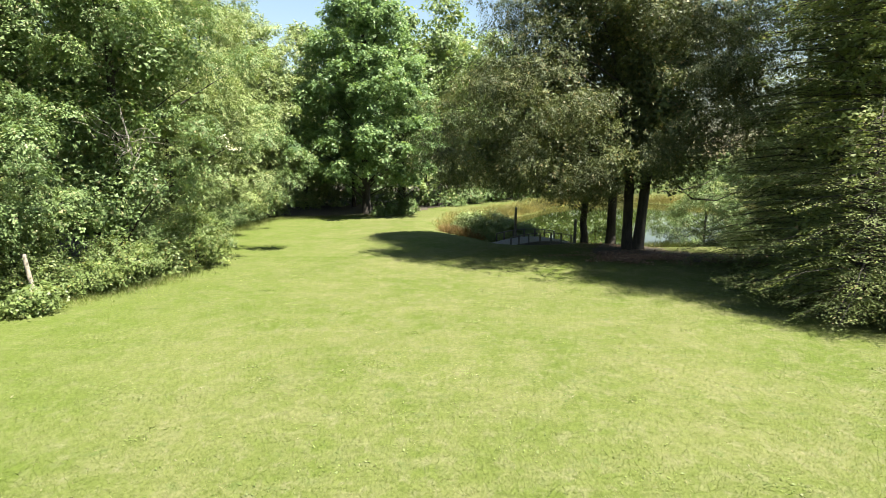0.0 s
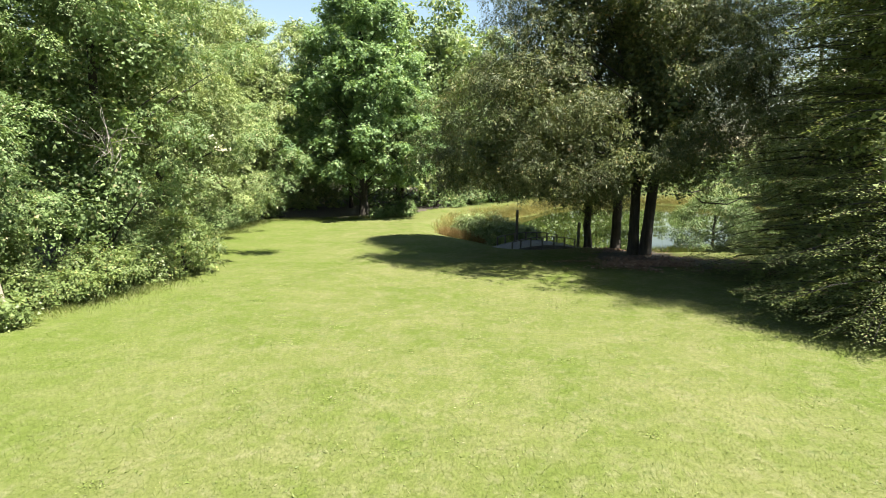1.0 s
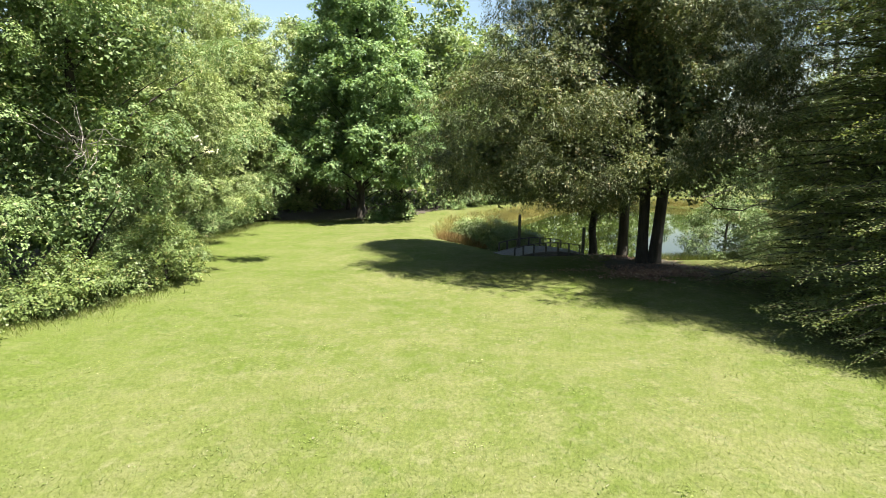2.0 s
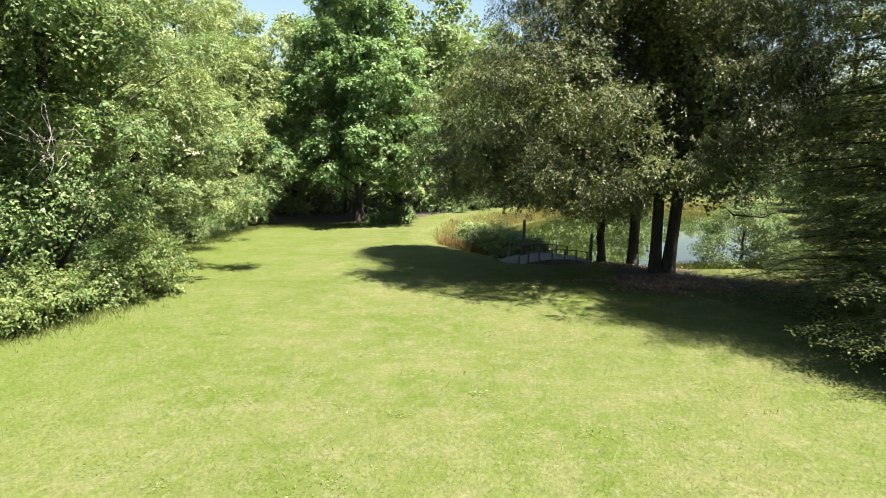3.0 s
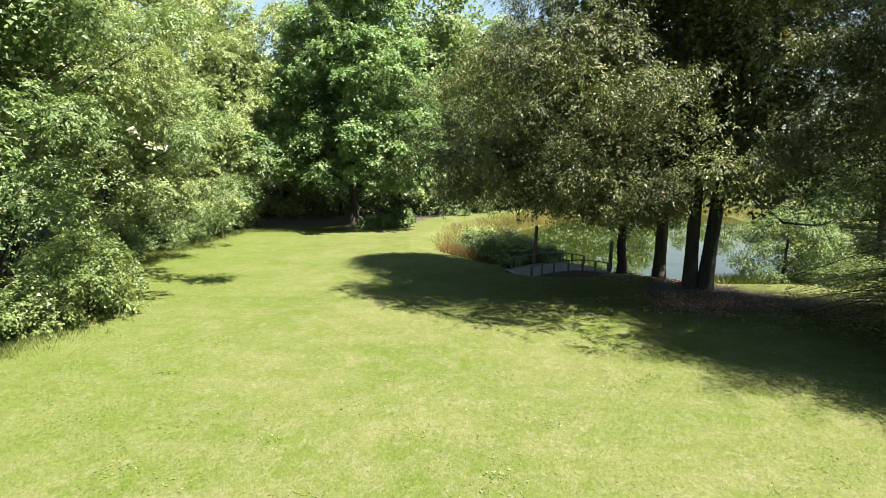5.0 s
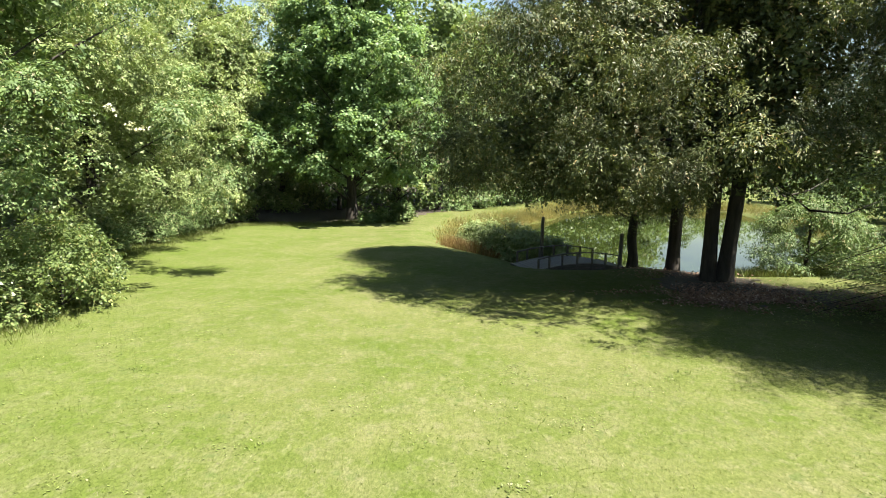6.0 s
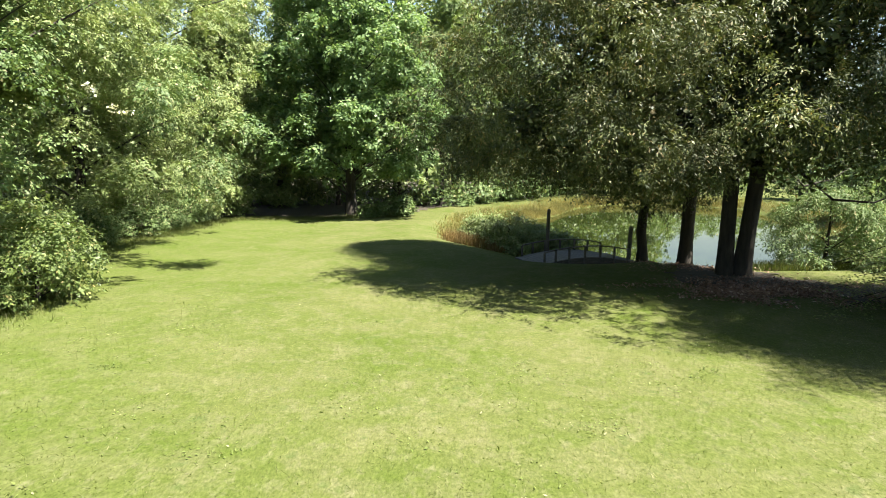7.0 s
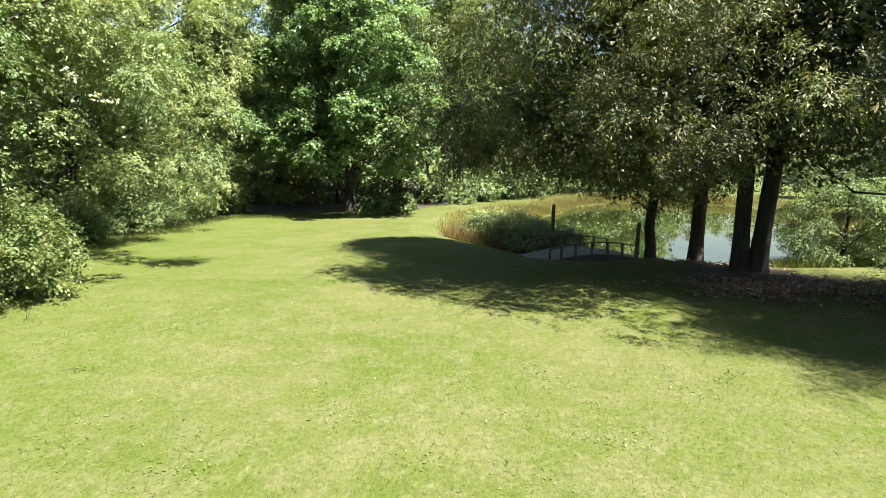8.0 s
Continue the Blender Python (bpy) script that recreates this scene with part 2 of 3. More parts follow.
def tree(label, base, height, radius, profile, seed, leaf_mat, category="tree", trunk_r=0.2, shell=260, core=110, clump=0.75,
         twigs=32, per_twig=19, leaf=0.1, width=0.06, twig_len=0.42, droop=0.25, flat=0.6, rough=0.8, grain=0.36, gaps=-0.16,
         offset=(0, 0), squash=(1, 1), lean=(0, 0), trunks=None, name="tree", group="", bark=None, limb_share=8, core_leaf=0.3, limb_low=0.05, extra=(), arms=(), hollow=None, dome=0.45, inner=0.35, deep_to=0.55, calm=1.0, fine_to=99.0, front=(0, 0)):
    """A tree: trunk with limbs, and a crown of leafy twigs on an uneven shell. profile: (share of height, share of radius)."""
    rng = np.random.default_rng(seed)
    root = tagged(new(name), label, category, group)
    root.location = base
    bark = bark or BARK
    hs, rs = zip(*profile)
    stems = trunks or [(0.0, 0.0, lean[0], lean[1], trunk_r)]
    axes = []
    for sx, sy, lx, ly, tr in stems:
        wob = rng.normal(size=(10, 2)) * 0.05 * min(tr / 0.2, 1.5)
        pts, rad = [(sx, sy, -0.3)], [tr * 1.5]
        for i, f in enumerate((0.02, 0.06, 0.15, 0.27, 0.4, 0.55, 0.7, 0.85, 0.97)):
            w = wob[i] * (0 if i < 2 else 1)
            pts.append((sx + lx * f * height + w[0], sy + ly * f * height + w[1], f * height))
            rad.append(tr * (1.18, 1.0, 0.95, 0.86, 0.74, 0.58, 0.4, 0.22, 0.05)[i] + 0.006)
        axes.append((pts, rad))

    def stem_at(k, z):
        pts = axes[k][0]
        for p, q in zip(pts, pts[1:]):
            if z <= q[2]:
                return Vector(p).lerp(Vector(q), max((z - p[2]) / (q[2] - p[2]), 0))
        return Vector(pts[-1])

    lo, hi = hs[0], hs[-1]
    grid = np.linspace(lo, hi, 200)
    weight = np.interp(grid, hs, rs) + 0.12
    cum = np.cumsum(weight) / weight.sum()
    clumps, sizes, limbs = [], [], [[] for _ in stems]
    kept = 0
    for i in range(shell):
        f = np.interp((i + rng.uniform(0.1, 0.9)) / shell, cum, grid)
        az = i * 2.39996 + rng.normal() * 0.3
        reach = np.interp(f, hs, rs) * radius
        c, s = math.cos(az), math.sin(az)
        lump = noise.noise((c * reach * grain + seed * 7.1, s * reach * grain, f * height * grain))
        if lump < gaps:
            continue
        reach *= (0.86 + rough * lump) * rng.uniform(0.82, 1.08)
        share = min((f - lo) / (0.35 * (hi - lo)) + 0.35, 1)
        p = Vector((offset[0] * share + c * reach * squash[0] + lean[0] * f * height, offset[1] * share + s * reach * squash[1] + lean[1] * f * height, f * height))
        clumps.append(np.array(p))
        sizes.append(clump * rng.uniform(0.7, 1.3))
        kept += 1
        if kept % limb_share == 0:
            k = (kept // limb_share) % len(stems)
            start = stem_at(k, max(p.z - rng.uniform(0.35, 0.75) * reach - 0.3, height * limb_low))
            bend = start.lerp(p, 0.5) + Vector((rng.normal() * 0.2, rng.normal() * 0.2, 0.1 * reach))
            way = [start.lerp(bend, q).lerp(bend.lerp(p, q), q) for q in (0, 0.22, 0.42, 0.62, 0.8)]
            r0 = min(0.009 * reach + 0.014, stems[k][4] * 0.45)
            limbs[k].append(tube(way, [r0, r0 * 0.8, r0 * 0.6, r0 * 0.4, 0.006], 5))
    for (pts, rad), more in zip(axes, limbs):
        v, f = join([tube(pts, rad, 12)] + more + [tube(way, [r * thick for r in (0.15, 0.12, 0.08, 0.055, 0.025)], 7) for thick, *way in (arms if pts is axes[-1][0] else ())])
        part("trunk", mesh_from("trunk", v, f, bark, True), root)
    for x, y, z, r in extra:
        clumps.append(np.array((x, y, z)))
        sizes.append(r)
    clumps, sizes = np.array(clumps), np.array(sizes)
    fine = (clumps[:, 2] < fine_to) & (clumps[:, 0] * front[0] + clumps[:, 1] * front[1] > -0.25 * radius)
    sets = [sprays(rng, clumps[fine], sizes[fine], twigs, per_twig, leaf, width, twig_len, droop, flat, dome, inner, calm)]
    if not fine.all():
        sets.append(plain(sprays(rng, clumps[~fine], sizes[~fine], twigs * 2 // 3, per_twig * 3 // 4, leaf * 1.4, width * 2.1, twig_len, droop, flat, dome, inner, calm)))
    if core:
        pick = clumps[rng.integers(0, len(clumps), core)]
        q = rng.uniform(0.2, deep_to, (core, 1))
        mid = np.array((offset[0], offset[1], 0))
        within = mid + (pick - mid) * np.concatenate([q, q, np.ones((core, 1))], 1) + (0, 0, 0.3 * clump)
        sets.append(plain(sprays(rng, within, np.full(core, clump * 1.3), 14, 8, core_leaf, core_leaf * 0.85, 0.5, droop, flat)))
    if fine_to < 0:
        sets[0] = plain(sets[0])
    for i, leaves in enumerate(sets):
        for h in (hollow if hollow is not None else ()):
            away = (leaves[:, 0] + np.array(base) - h[:3]) / (h[3:] * (1.35 if leaves.shape[1] == 3 else 1.0))
            leaves = leaves[(away ** 2).sum(1) > 1]
        sets[i] = leaves[leaves[:, :, 2].min(1) + base[2] > ground_least(base) + 0.02]
    part("crown", quads("crown", sets, leaf_mat), root)
    return root


def ground_least(base):
    return base[2] if base[2] < 0 else 0.0


# ---- ground and water ----
POND = [(1.6, 39.5), (2.6, 36), (4.2, 33.2), (7.0, 32.6), (8.4, 33.5), (9.3, 33.0), (10.2, 31.2), (12.0, 31.0), (15.5, 32.6), (20, 36), (23.5, 44), (27, 54), (29, 64), (24, 68.5), (17, 68), (12, 62), (9, 55), (5.5, 50), (2.6, 45)]
POND_A = np.array(POND)
WATER_Z = -0.9


def pond_distance(x, y):
    """Signed distance to the shore, negative on the water, of arrays."""
    a, c = POND_A, np.roll(POND_A, -1, 0)
    best = np.full(x.shape, 1e9)
    inside = np.zeros(x.shape, bool)
    for (ax, ay), (bx, by) in zip(a, c):
        dx, dy = bx - ax, by - ay
        s = np.clip(((x - ax) * dx + (y - ay) * dy) / (dx * dx + dy * dy), 0, 1)
        best = np.minimum(best, np.hypot(x - ax - s * dx, y - ay - s * dy))
        cross = ((ay > y) != (by > y)) & (x < (bx - ax) * (y - ay) / (by - ay + 1e-12) + ax)
        inside ^= cross
    return np.where(inside, -best, best)


def ground_z(x, y):
    x, y = np.asarray(x, float), np.asarray(y, float)
    d = pond_distance(x, y)
    bank = WATER_Z + 0.1 + d * np.interp(y, (36, 44), (0.2, 0.36))
    bank = np.minimum(bank, 0.0)
    bank = np.where(d < 0, np.maximum(WATER_Z + 0.1 + d * 0.5, -2.2), bank)
    roll = 0.05 * np.sin(x * 0.31 + 1.0) * np.sin(y * 0.23) + 0.02 * np.sin(x * 1.1) * np.cos(y * 0.9)
    dip = 0.32 * np.exp(-((x - 4.6) / 2.3) ** 2 - ((y - 30.2) / 1.6) ** 2)
    return bank + roll * np.clip(d / 3, 0, 1) - dip * (d > 0.4)


def spread(lo, hi, fine_lo, fine_hi, step, grow=1.25):
    mid = list(np.arange(fine_lo, fine_hi + step, step))
    s, v = step, fine_hi + step
    while v < hi:
        s *= grow
        v += s
        mid.append(v)
    s, v = step, fine_lo
    while v > lo:
        s *= grow
        v -= s
        mid.insert(0, v)
    return np.array(mid)


xs, ys = spread(-900, 900, -16, 34, 0.5), spread(-900, 1200, 0, 72, 0.5)
gx, gy = np.meshgrid(xs, ys)
gz = ground_z(gx, gy)
nx = len(xs)
gv = np.stack([gx, gy, gz], -1).reshape(-1, 3)
gi = (np.arange(len(ys) - 1)[:, None] * nx + np.arange(nx - 1)[None]).reshape(-1)
gf = np.stack([gi, gi + 1, gi + nx + 1, gi + nx], -1)
ground = tagged(new("ground", mesh_from("ground", gv.tolist(), gf.tolist(), LAWN, True)), "sunlit mown green lawn with drier yellowish patches", "lawn", kind="structure")

wb = [(-0.5, 30), (30.5, 30), (30.5, 70), (-0.5, 70)]
water = tagged(new("water", mesh_from("water", [(x, y, WATER_Z) for x, y in wb], [(0, 1, 2, 3)], WATER)), "still green pond water reflecting trees and sky", "pond", kind="structure")


def sheet(name, outline, lift, mat, label, category, step=0.5):
    """A patch of other ground that follows the lawn, with a ragged edge."""
    a = np.array(outline)
    x0, y0, x1, y1 = a[:, 0].min(), a[:, 1].min(), a[:, 0].max(), a[:, 1].max()
    px, py = np.meshgrid(np.arange(x0, x1, step), np.arange(y0, y1, step))
    wig = np.vectorize(lambda u, v: noise.noise((u * 0.6, v * 0.6, 3.0)) * 0.6 + noise.noise((u * 2.3, v * 2.3, 8.0)) * 0.55)(px, py)
    inside = np.zeros(px.shape, bool)
    for (ax, ay), (bx, by) in zip(a, np.roll(a, -1, 0)):
        inside ^= ((ay > py + wig) != (by > py + wig)) & (px + wig < (bx - ax) * (py + wig - ay) / (by - ay + 1e-12) + ax)
    idx = -np.ones(px.shape, int)
    vs, fs = [], []
    for j in range(px.shape[0] - 1):
        for i in range(px.shape[1] - 1):
            if inside[j, i]:
                f = []
                for jj, ii in ((j, i), (j, i + 1), (j + 1, i + 1), (j + 1, i)):
                    if idx[jj, ii] < 0:
                        idx[jj, ii] = len(vs)
                        vs.append((px[jj, ii], py[jj, ii], 0))
                    f.append(int(idx[jj, ii]))
                fs.append(tuple(f))
    va = np.array(vs)
    va[:, 2] = ground_z(va[:, 0], va[:, 1]) + lift
    return tagged(new(name, mesh_from(name, va.tolist(), fs, mat, True)), label, category, kind="structure")


sheet("ground_woodland", [(-60, -5), (-13.4, 8), (-12.3, 15), (-12.4, 18.5), (-12.6, 21), (-14.6, 26), (-14.8, 36), (-13.4, 41.4), (-8, 41.6), (-3, 44.5), (-1.1, 50), (1, 54), (5.2, 59), (9, 65), (12, 74), (14, 110), (-60, 110)], 0.02, SOIL, "dark bare soil and leaf litter beneath the woods", "woodland floor", 0.5)
sheet("ground_litter", [(6.9, 25.2), (7.4, 23.6), (9.2, 22.8), (13, 22.3), (18, 21.7), (19.5, 23.3), (14, 24.0), (11, 24.6), (9.7, 26.8), (9.6, 29.6), (8.8, 30.8), (8.0, 30), (7.6, 27.5)], 0.03, SOIL, "brown leaf-strewn bare ground under the shade trees", "leaf litter", 0.2)

# ---- trees ----
OVAL = [(0.02, 0.75), (0.15, 0.95), (0.4, 1.0), (0.7, 0.8), (0.9, 0.45), (1.0, 0.15)]
HIGH = [(0.3, 0.6), (0.42, 0.95), (0.6, 1.0), (0.8, 0.75), (0.95, 0.4), (1.0, 0.12)]
WIDE_TOP = [(0.15, 0.75), (0.22, 0.95), (0.5, 1.0), (0.8, 0.88), (0.93, 0.6), (1.0, 0.2)]
LOW_TOP = [(0.03, 0.8), (0.12, 0.95), (0.5, 1.0), (0.8, 0.88), (0.93, 0.6), (1.0, 0.2)]
HOLLOW = np.array([(-10.6, 19.2, 5.3, 1.9, 1.9, 1.9), (-11.6, 17.6, 8.2, 1.3, 1.5, 1.9), (-11.9, 17.0, 4.5, 1.1, 1.3, 1.4), (-9.0, 23.4, 3.0, 1.9, 1.9, 2.6), (-10.6, 25.6, 2.9, 2.6, 2.4, 2.5), (-12.6, 27.6, 2.8, 2.4, 2.4, 2.3)])
MASS = dict(clump=0.8, dome=0.75, inner=0.6, shell=210, twigs=66, gaps=0.0, grain=0.55, rough=1.3, leaf=0.085, width=0.046, per_twig=17, twig_len=0.36, core=420, core_leaf=0.2, deep_to=0.55, droop=0.4, flat=0.7, calm=0.75, fine_to=10.5, front=(0.8, -0.6))
HEDGE = "hedgerow trees along the lawn"
tree("dense leafy green tree hung with vines", (-15.6, 13.4, 0), 16, 4.6, OVAL, 11, LEAF_HEDGE, group=HEDGE, **MASS)
tree("dense leafy green tree with deep shadowed gaps", (-15.2, 19.4, 0), 16, 4.1, OVAL, 12, LEAF_HEDGE, hollow=HOLLOW, group=HEDGE, **MASS)
overhang = tree("bright green leafy tree overhanging the lawn", (-12.5, 22.7, 0), 15, 4.9, [(0.09, 0.84), (0.18, 0.97), (0.4, 1.0), (0.7, 0.8), (0.9, 0.45), (1.0, 0.15)], 13, LEAF_HEDGE, hollow=HOLLOW, group=HEDGE, **{**MASS, "shell": 180})
eaves = random.Random(12)
EAVES = [(eaves.uniform(4.8, 7.0), eaves.uniform(-4.2, 2.4), eaves.uniform(5.2, 9.2), eaves.uniform(0.65, 0.95)) for _ in range(46)]
# Four small clusters of whitish blades set into the overhanging crown.
whitish_spot = np.random.default_rng(6)
for bx, by, bz in ((3.75, 1.7, 4.7), (3.9, 2.2, 4.6), (4.2, 0.0, 5.0), (3.6, 1.2, 5.1)):
    pale_blades = sprays(whitish_spot, np.array([(bx, by, bz)]), np.array([0.12]), 5, 6, 0.085, 0.06, 0.12, 0.2)
    part("whitish_spot", quads("whitish_spot", pale_blades, LEAF_WHITISH), overhang, "cluster of small creamy white leaf blades")
tree("tall yellowish green tree in the hedgerow", (-16.3, 28.7, 0), 18, 4.6, WIDE_TOP, 14, LEAF_PALE, hollow=HOLLOW, group=HEDGE, extra=EAVES, **{**MASS, "twigs": 58, "per_twig": 17, "leaf": 0.088, "width": 0.047, "fine_to": 14})
tree("pale yellow-green tree with feathery foliage", (-16.0, 34.5, 0), 19.5, 4.6, LOW_TOP, 15, LEAF_PALE, group=HEDGE, **{**MASS, "leaf": 0.1, "width": 0.054, "twigs": 50, "per_twig": 16, "fine_to": 16})
tree("pale green tree at the end of the hedgerow", (-16.3, 41, 0), 19, 4.6, LOW_TOP, 16, LEAF_PALE, group=HEDGE, **{**MASS, "leaf": 0.115, "width": 0.064, "twigs": 46, "per_twig": 14, "fine_to": 16})
CORNER = dict(leaf=0.17, width=0.1, twigs=28, per_twig=12, shell=170, gaps=-0.25, rough=0.6, clump=0.7, dome=0.7, inner=0.6, calm=0.8, core=60, core_leaf=0.3, front=(0.6, -0.8))
tree("sunlit fresh green tree at the corner of the lawn", (-13.4, 42.6, 0), 12.5, 1.9, OVAL, 17, LEAF_PALE, **CORNER)
tree("bright green tree filling the corner beside the maple", (-11.8, 51.0, 0), 15.0, 3.6, OVAL, 18, LEAF_PALE, **CORNER)
MAPLE = [(0.115, 0.72), (0.18, 1.0), (0.35, 0.95), (0.55, 0.7), (0.76, 0.37), (0.9, 0.17), (1.0, 0.05)]
tree("large deep green maple with layered foliage and dark trunk", (-5.6, 44.4, 0), 21.5, 5.2, MAPLE, 21, LEAF_MAPLE, shell=520, core=95, core_leaf=0.36, deep_to=0.55, gaps=-0.16, rough=0.7, grain=0.6, leaf=0.19, width=0.14, twigs=26, per_twig=10, clump=0.66, twig_len=0.34, trunk_r=0.3, lean=(0.005, 0), dome=0.7, inner=0.65, calm=1.0, flat=0.7, droop=0.2)
OAKP = [(0.155, 0.88), (0.19, 1.0), (0.28, 0.95), (0.357, 0.8), (0.476, 0.63), (0.71, 0.36), (0.9, 0.16), (1.0, 0.06)]
DROOP = dict(leaf=0.098, width=0.03, droop=0.55, twig_len=0.42, per_twig=19, gaps=-0.18, grain=0.38, rough=0.6, core_leaf=0.18, deep_to=0.74, front=(-0.2, -1), calm=0.9, limb_low=0.2, clump=0.92, limb_share=14, dome=0.6, inner=0.6, fine_to=11.5)
OAK_GAP = np.array([(15.6, 25.6, 6.0, 3.9, 3.4, 7.5), (7.0, 22.4, 6.5, 0.9, 3.0, 3.4), (5.5, 34.2, 5.0, 4.2, 3.2, 4.5)])
boughs = random.Random(8)
LOW_BOUGHS = [(-1.4 + math.cos(radians(a)) * 7.2 * k, -0.6 + math.sin(radians(a)) * 5.8 * k, z + boughs.uniform(-0.3, 0.3), boughs.uniform(0.45, 0.75))
              for a in range(140, 212, 6) for k, z in ((0.8, 3.5), (0.97, 3.4), (1.0, 4.4)) if boughs.random() < 0.7]
LOW_BOUGHS += [(boughs.uniform(1.0, 5.0), boughs.uniform(-4.0, 0.6), boughs.uniform(4.2, 10.5), boughs.uniform(0.7, 1.0)) for _ in range(72)]
LOW_BOUGHS += [(-1.6 + math.cos(radians(a)) * 7.0 * k, math.sin(radians(a)) * 5.6 * k, boughs.uniform(2.9, 3.7), boughs.uniform(0.55, 0.8)) for a in range(200, 262, 6) for k in (0.5, 0.68)]
LOW_BOUGHS += [(boughs.uniform(-0.2, 2.8), boughs.uniform(-6.6, -3.6), boughs.uniform(4.6, 9.5), boughs.uniform(0.7, 1.0)) for _ in range(44)]
LOW_BOUGHS += [(-1.7 + math.cos(radians(a)) * 7.8 * k, 0.3 + math.sin(radians(a)) * 6.5 * k, boughs.uniform(3.8, 7.2), boughs.uniform(0.65, 0.95)) for a in range(205, 285, 4) for k in (0.75, 0.95)]
LOW_ARMS = [[1.0, (0.45, -0.05, 2.6), (0.9, -0.1, 5.0), (1.6, -0.2, 8.0), (2.2, -0.3, 11), (2.6, -0.3, 13)], [0.8, (-0.3, 0, 4.5), (-0.75, -0.1, 6.0), (-1.1, -0.2, 8.0), (-1.9, -0.2, 10.5), (-2.4, -0.2, 12)], [0.5, (0.5, 0, 4.6), (1.5, -0.4, 3.2), (2.3, -0.8, 2.4), (3.2, -1.2, 2.35), (4.0, -1.5, 2.8)], [0.4, (0.4, 0.1, 4.0), (1.6, 0.8, 3.5), (2.8, 1.4, 2.7), (3.9, 1.8, 2.9), (4.8, 2.2, 3.3)]]
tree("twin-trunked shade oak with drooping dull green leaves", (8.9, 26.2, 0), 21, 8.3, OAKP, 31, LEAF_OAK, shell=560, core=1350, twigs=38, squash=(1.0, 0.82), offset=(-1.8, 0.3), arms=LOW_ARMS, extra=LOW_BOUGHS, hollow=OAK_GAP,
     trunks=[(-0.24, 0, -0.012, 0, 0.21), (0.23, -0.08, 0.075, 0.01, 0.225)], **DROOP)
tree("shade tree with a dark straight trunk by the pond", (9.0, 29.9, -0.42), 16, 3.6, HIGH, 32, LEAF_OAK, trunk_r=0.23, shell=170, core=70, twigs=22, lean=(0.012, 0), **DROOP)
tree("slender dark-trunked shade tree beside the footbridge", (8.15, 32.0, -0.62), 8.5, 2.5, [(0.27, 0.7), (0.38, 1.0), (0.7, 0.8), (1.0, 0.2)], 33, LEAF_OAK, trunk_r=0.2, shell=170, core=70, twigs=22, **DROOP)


def conifer(label, base, height, radius, seed, count=330, shape=((0, 0.09, 0.21, 0.27, 0.36, 0.62, 0.8, 1.0), (1.0, 1.1, 1.0, 0.84, 0.92, 0.85, 0.5, 0.08)), deep=170):
    """A hemlock: straight trunk, whorls of flat boughs that rise a little and droop at the tip."""
    rng = np.random.default_rng(seed)
    root = tagged(new("conifer_tree"), label, "conifer tree")
    root.location = base
    wood = [tube([(0, 0, -0.3), (0, 0, 0.4), (0.03, 0, height * 0.4), (0, 0.02, height * 0.75), (0, 0, height)], [height * q for q in (0.019, 0.015, 0.011, 0.006, 0.0006)], 12)]
    boughs = []
    for i in range(count):
        f = (i + 0.5) / count
        z = 0.55 + (height - 1.0) * f ** 1.35
        reach = radius * float(np.interp(z / height, *shape)) * rng.uniform(0.55, 1.15)
        az, droop = i * 2.39996 + rng.normal() * 0.25, rng.uniform(0.14, 0.46)
        boughs.append(((0, 0, z), reach, az, droop))
        out = Vector((math.cos(az), math.sin(az), 0))
        way = [Vector((0, 0, z)) + out * reach * q + Vector((0, 0, 0.2 * reach * q - droop * reach * q * q)) for q in (0, 0.3, 0.6, 0.95)]
        wood.append(tube(way, [0.018 + 0.006 * reach, 0.014 + 0.004 * reach, 0.012, 0.004], 5))
    v, f = join(wood)
    part("trunk", mesh_from("trunk", v, f, BARK, True), root)
    needles = plain(fronds(rng, boughs, 0.075, 0.045, 0.15))
    low = needles[:, :, 2].min(1) > 0.05
    z = 0.6 + height * 0.82 * rng.uniform(0, 1, deep)
    off, az = radius * 0.5 * rng.uniform(0.1, 1, deep) * (1.1 - z / height), rng.uniform(0, 2 * math.pi, deep)
    inside = sprays(rng, np.stack([np.cos(az) * off, np.sin(az) * off, z], 1), np.full(deep, 0.2 * radius), 14, 7, 0.18, 0.13, 0.4, 0.3, 0.4)
    part("crown", quads("crown", [needles[low], plain(inside)], LEAF_CONIFER), root)
    return root


hemlock = conifer("dark green hemlock with flat layered boughs", (12.9, 16.5, 0), 17, 4.4, 41)
conifer("young olive-green hemlock with spreading layered boughs", (10.9, 14.3, 0), 5.6, 2.7, 47, 150, ((0, 0.1, 0.3, 0.65, 1.0), (0.95, 1.1, 1.0, 0.6, 0.05)), 10)
copy_thing(hemlock, pose(13.9, 20.2, 0, 0, 0, 110)).scale = (1.08, 1.08, 1.2)
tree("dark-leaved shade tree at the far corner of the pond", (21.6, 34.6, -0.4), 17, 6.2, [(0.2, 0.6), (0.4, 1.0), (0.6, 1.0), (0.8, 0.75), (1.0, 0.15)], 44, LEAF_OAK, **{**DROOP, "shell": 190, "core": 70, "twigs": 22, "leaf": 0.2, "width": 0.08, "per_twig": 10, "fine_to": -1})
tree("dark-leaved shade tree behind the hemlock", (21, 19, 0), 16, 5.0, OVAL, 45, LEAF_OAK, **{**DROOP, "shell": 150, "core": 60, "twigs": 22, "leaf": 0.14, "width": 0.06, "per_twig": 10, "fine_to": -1})
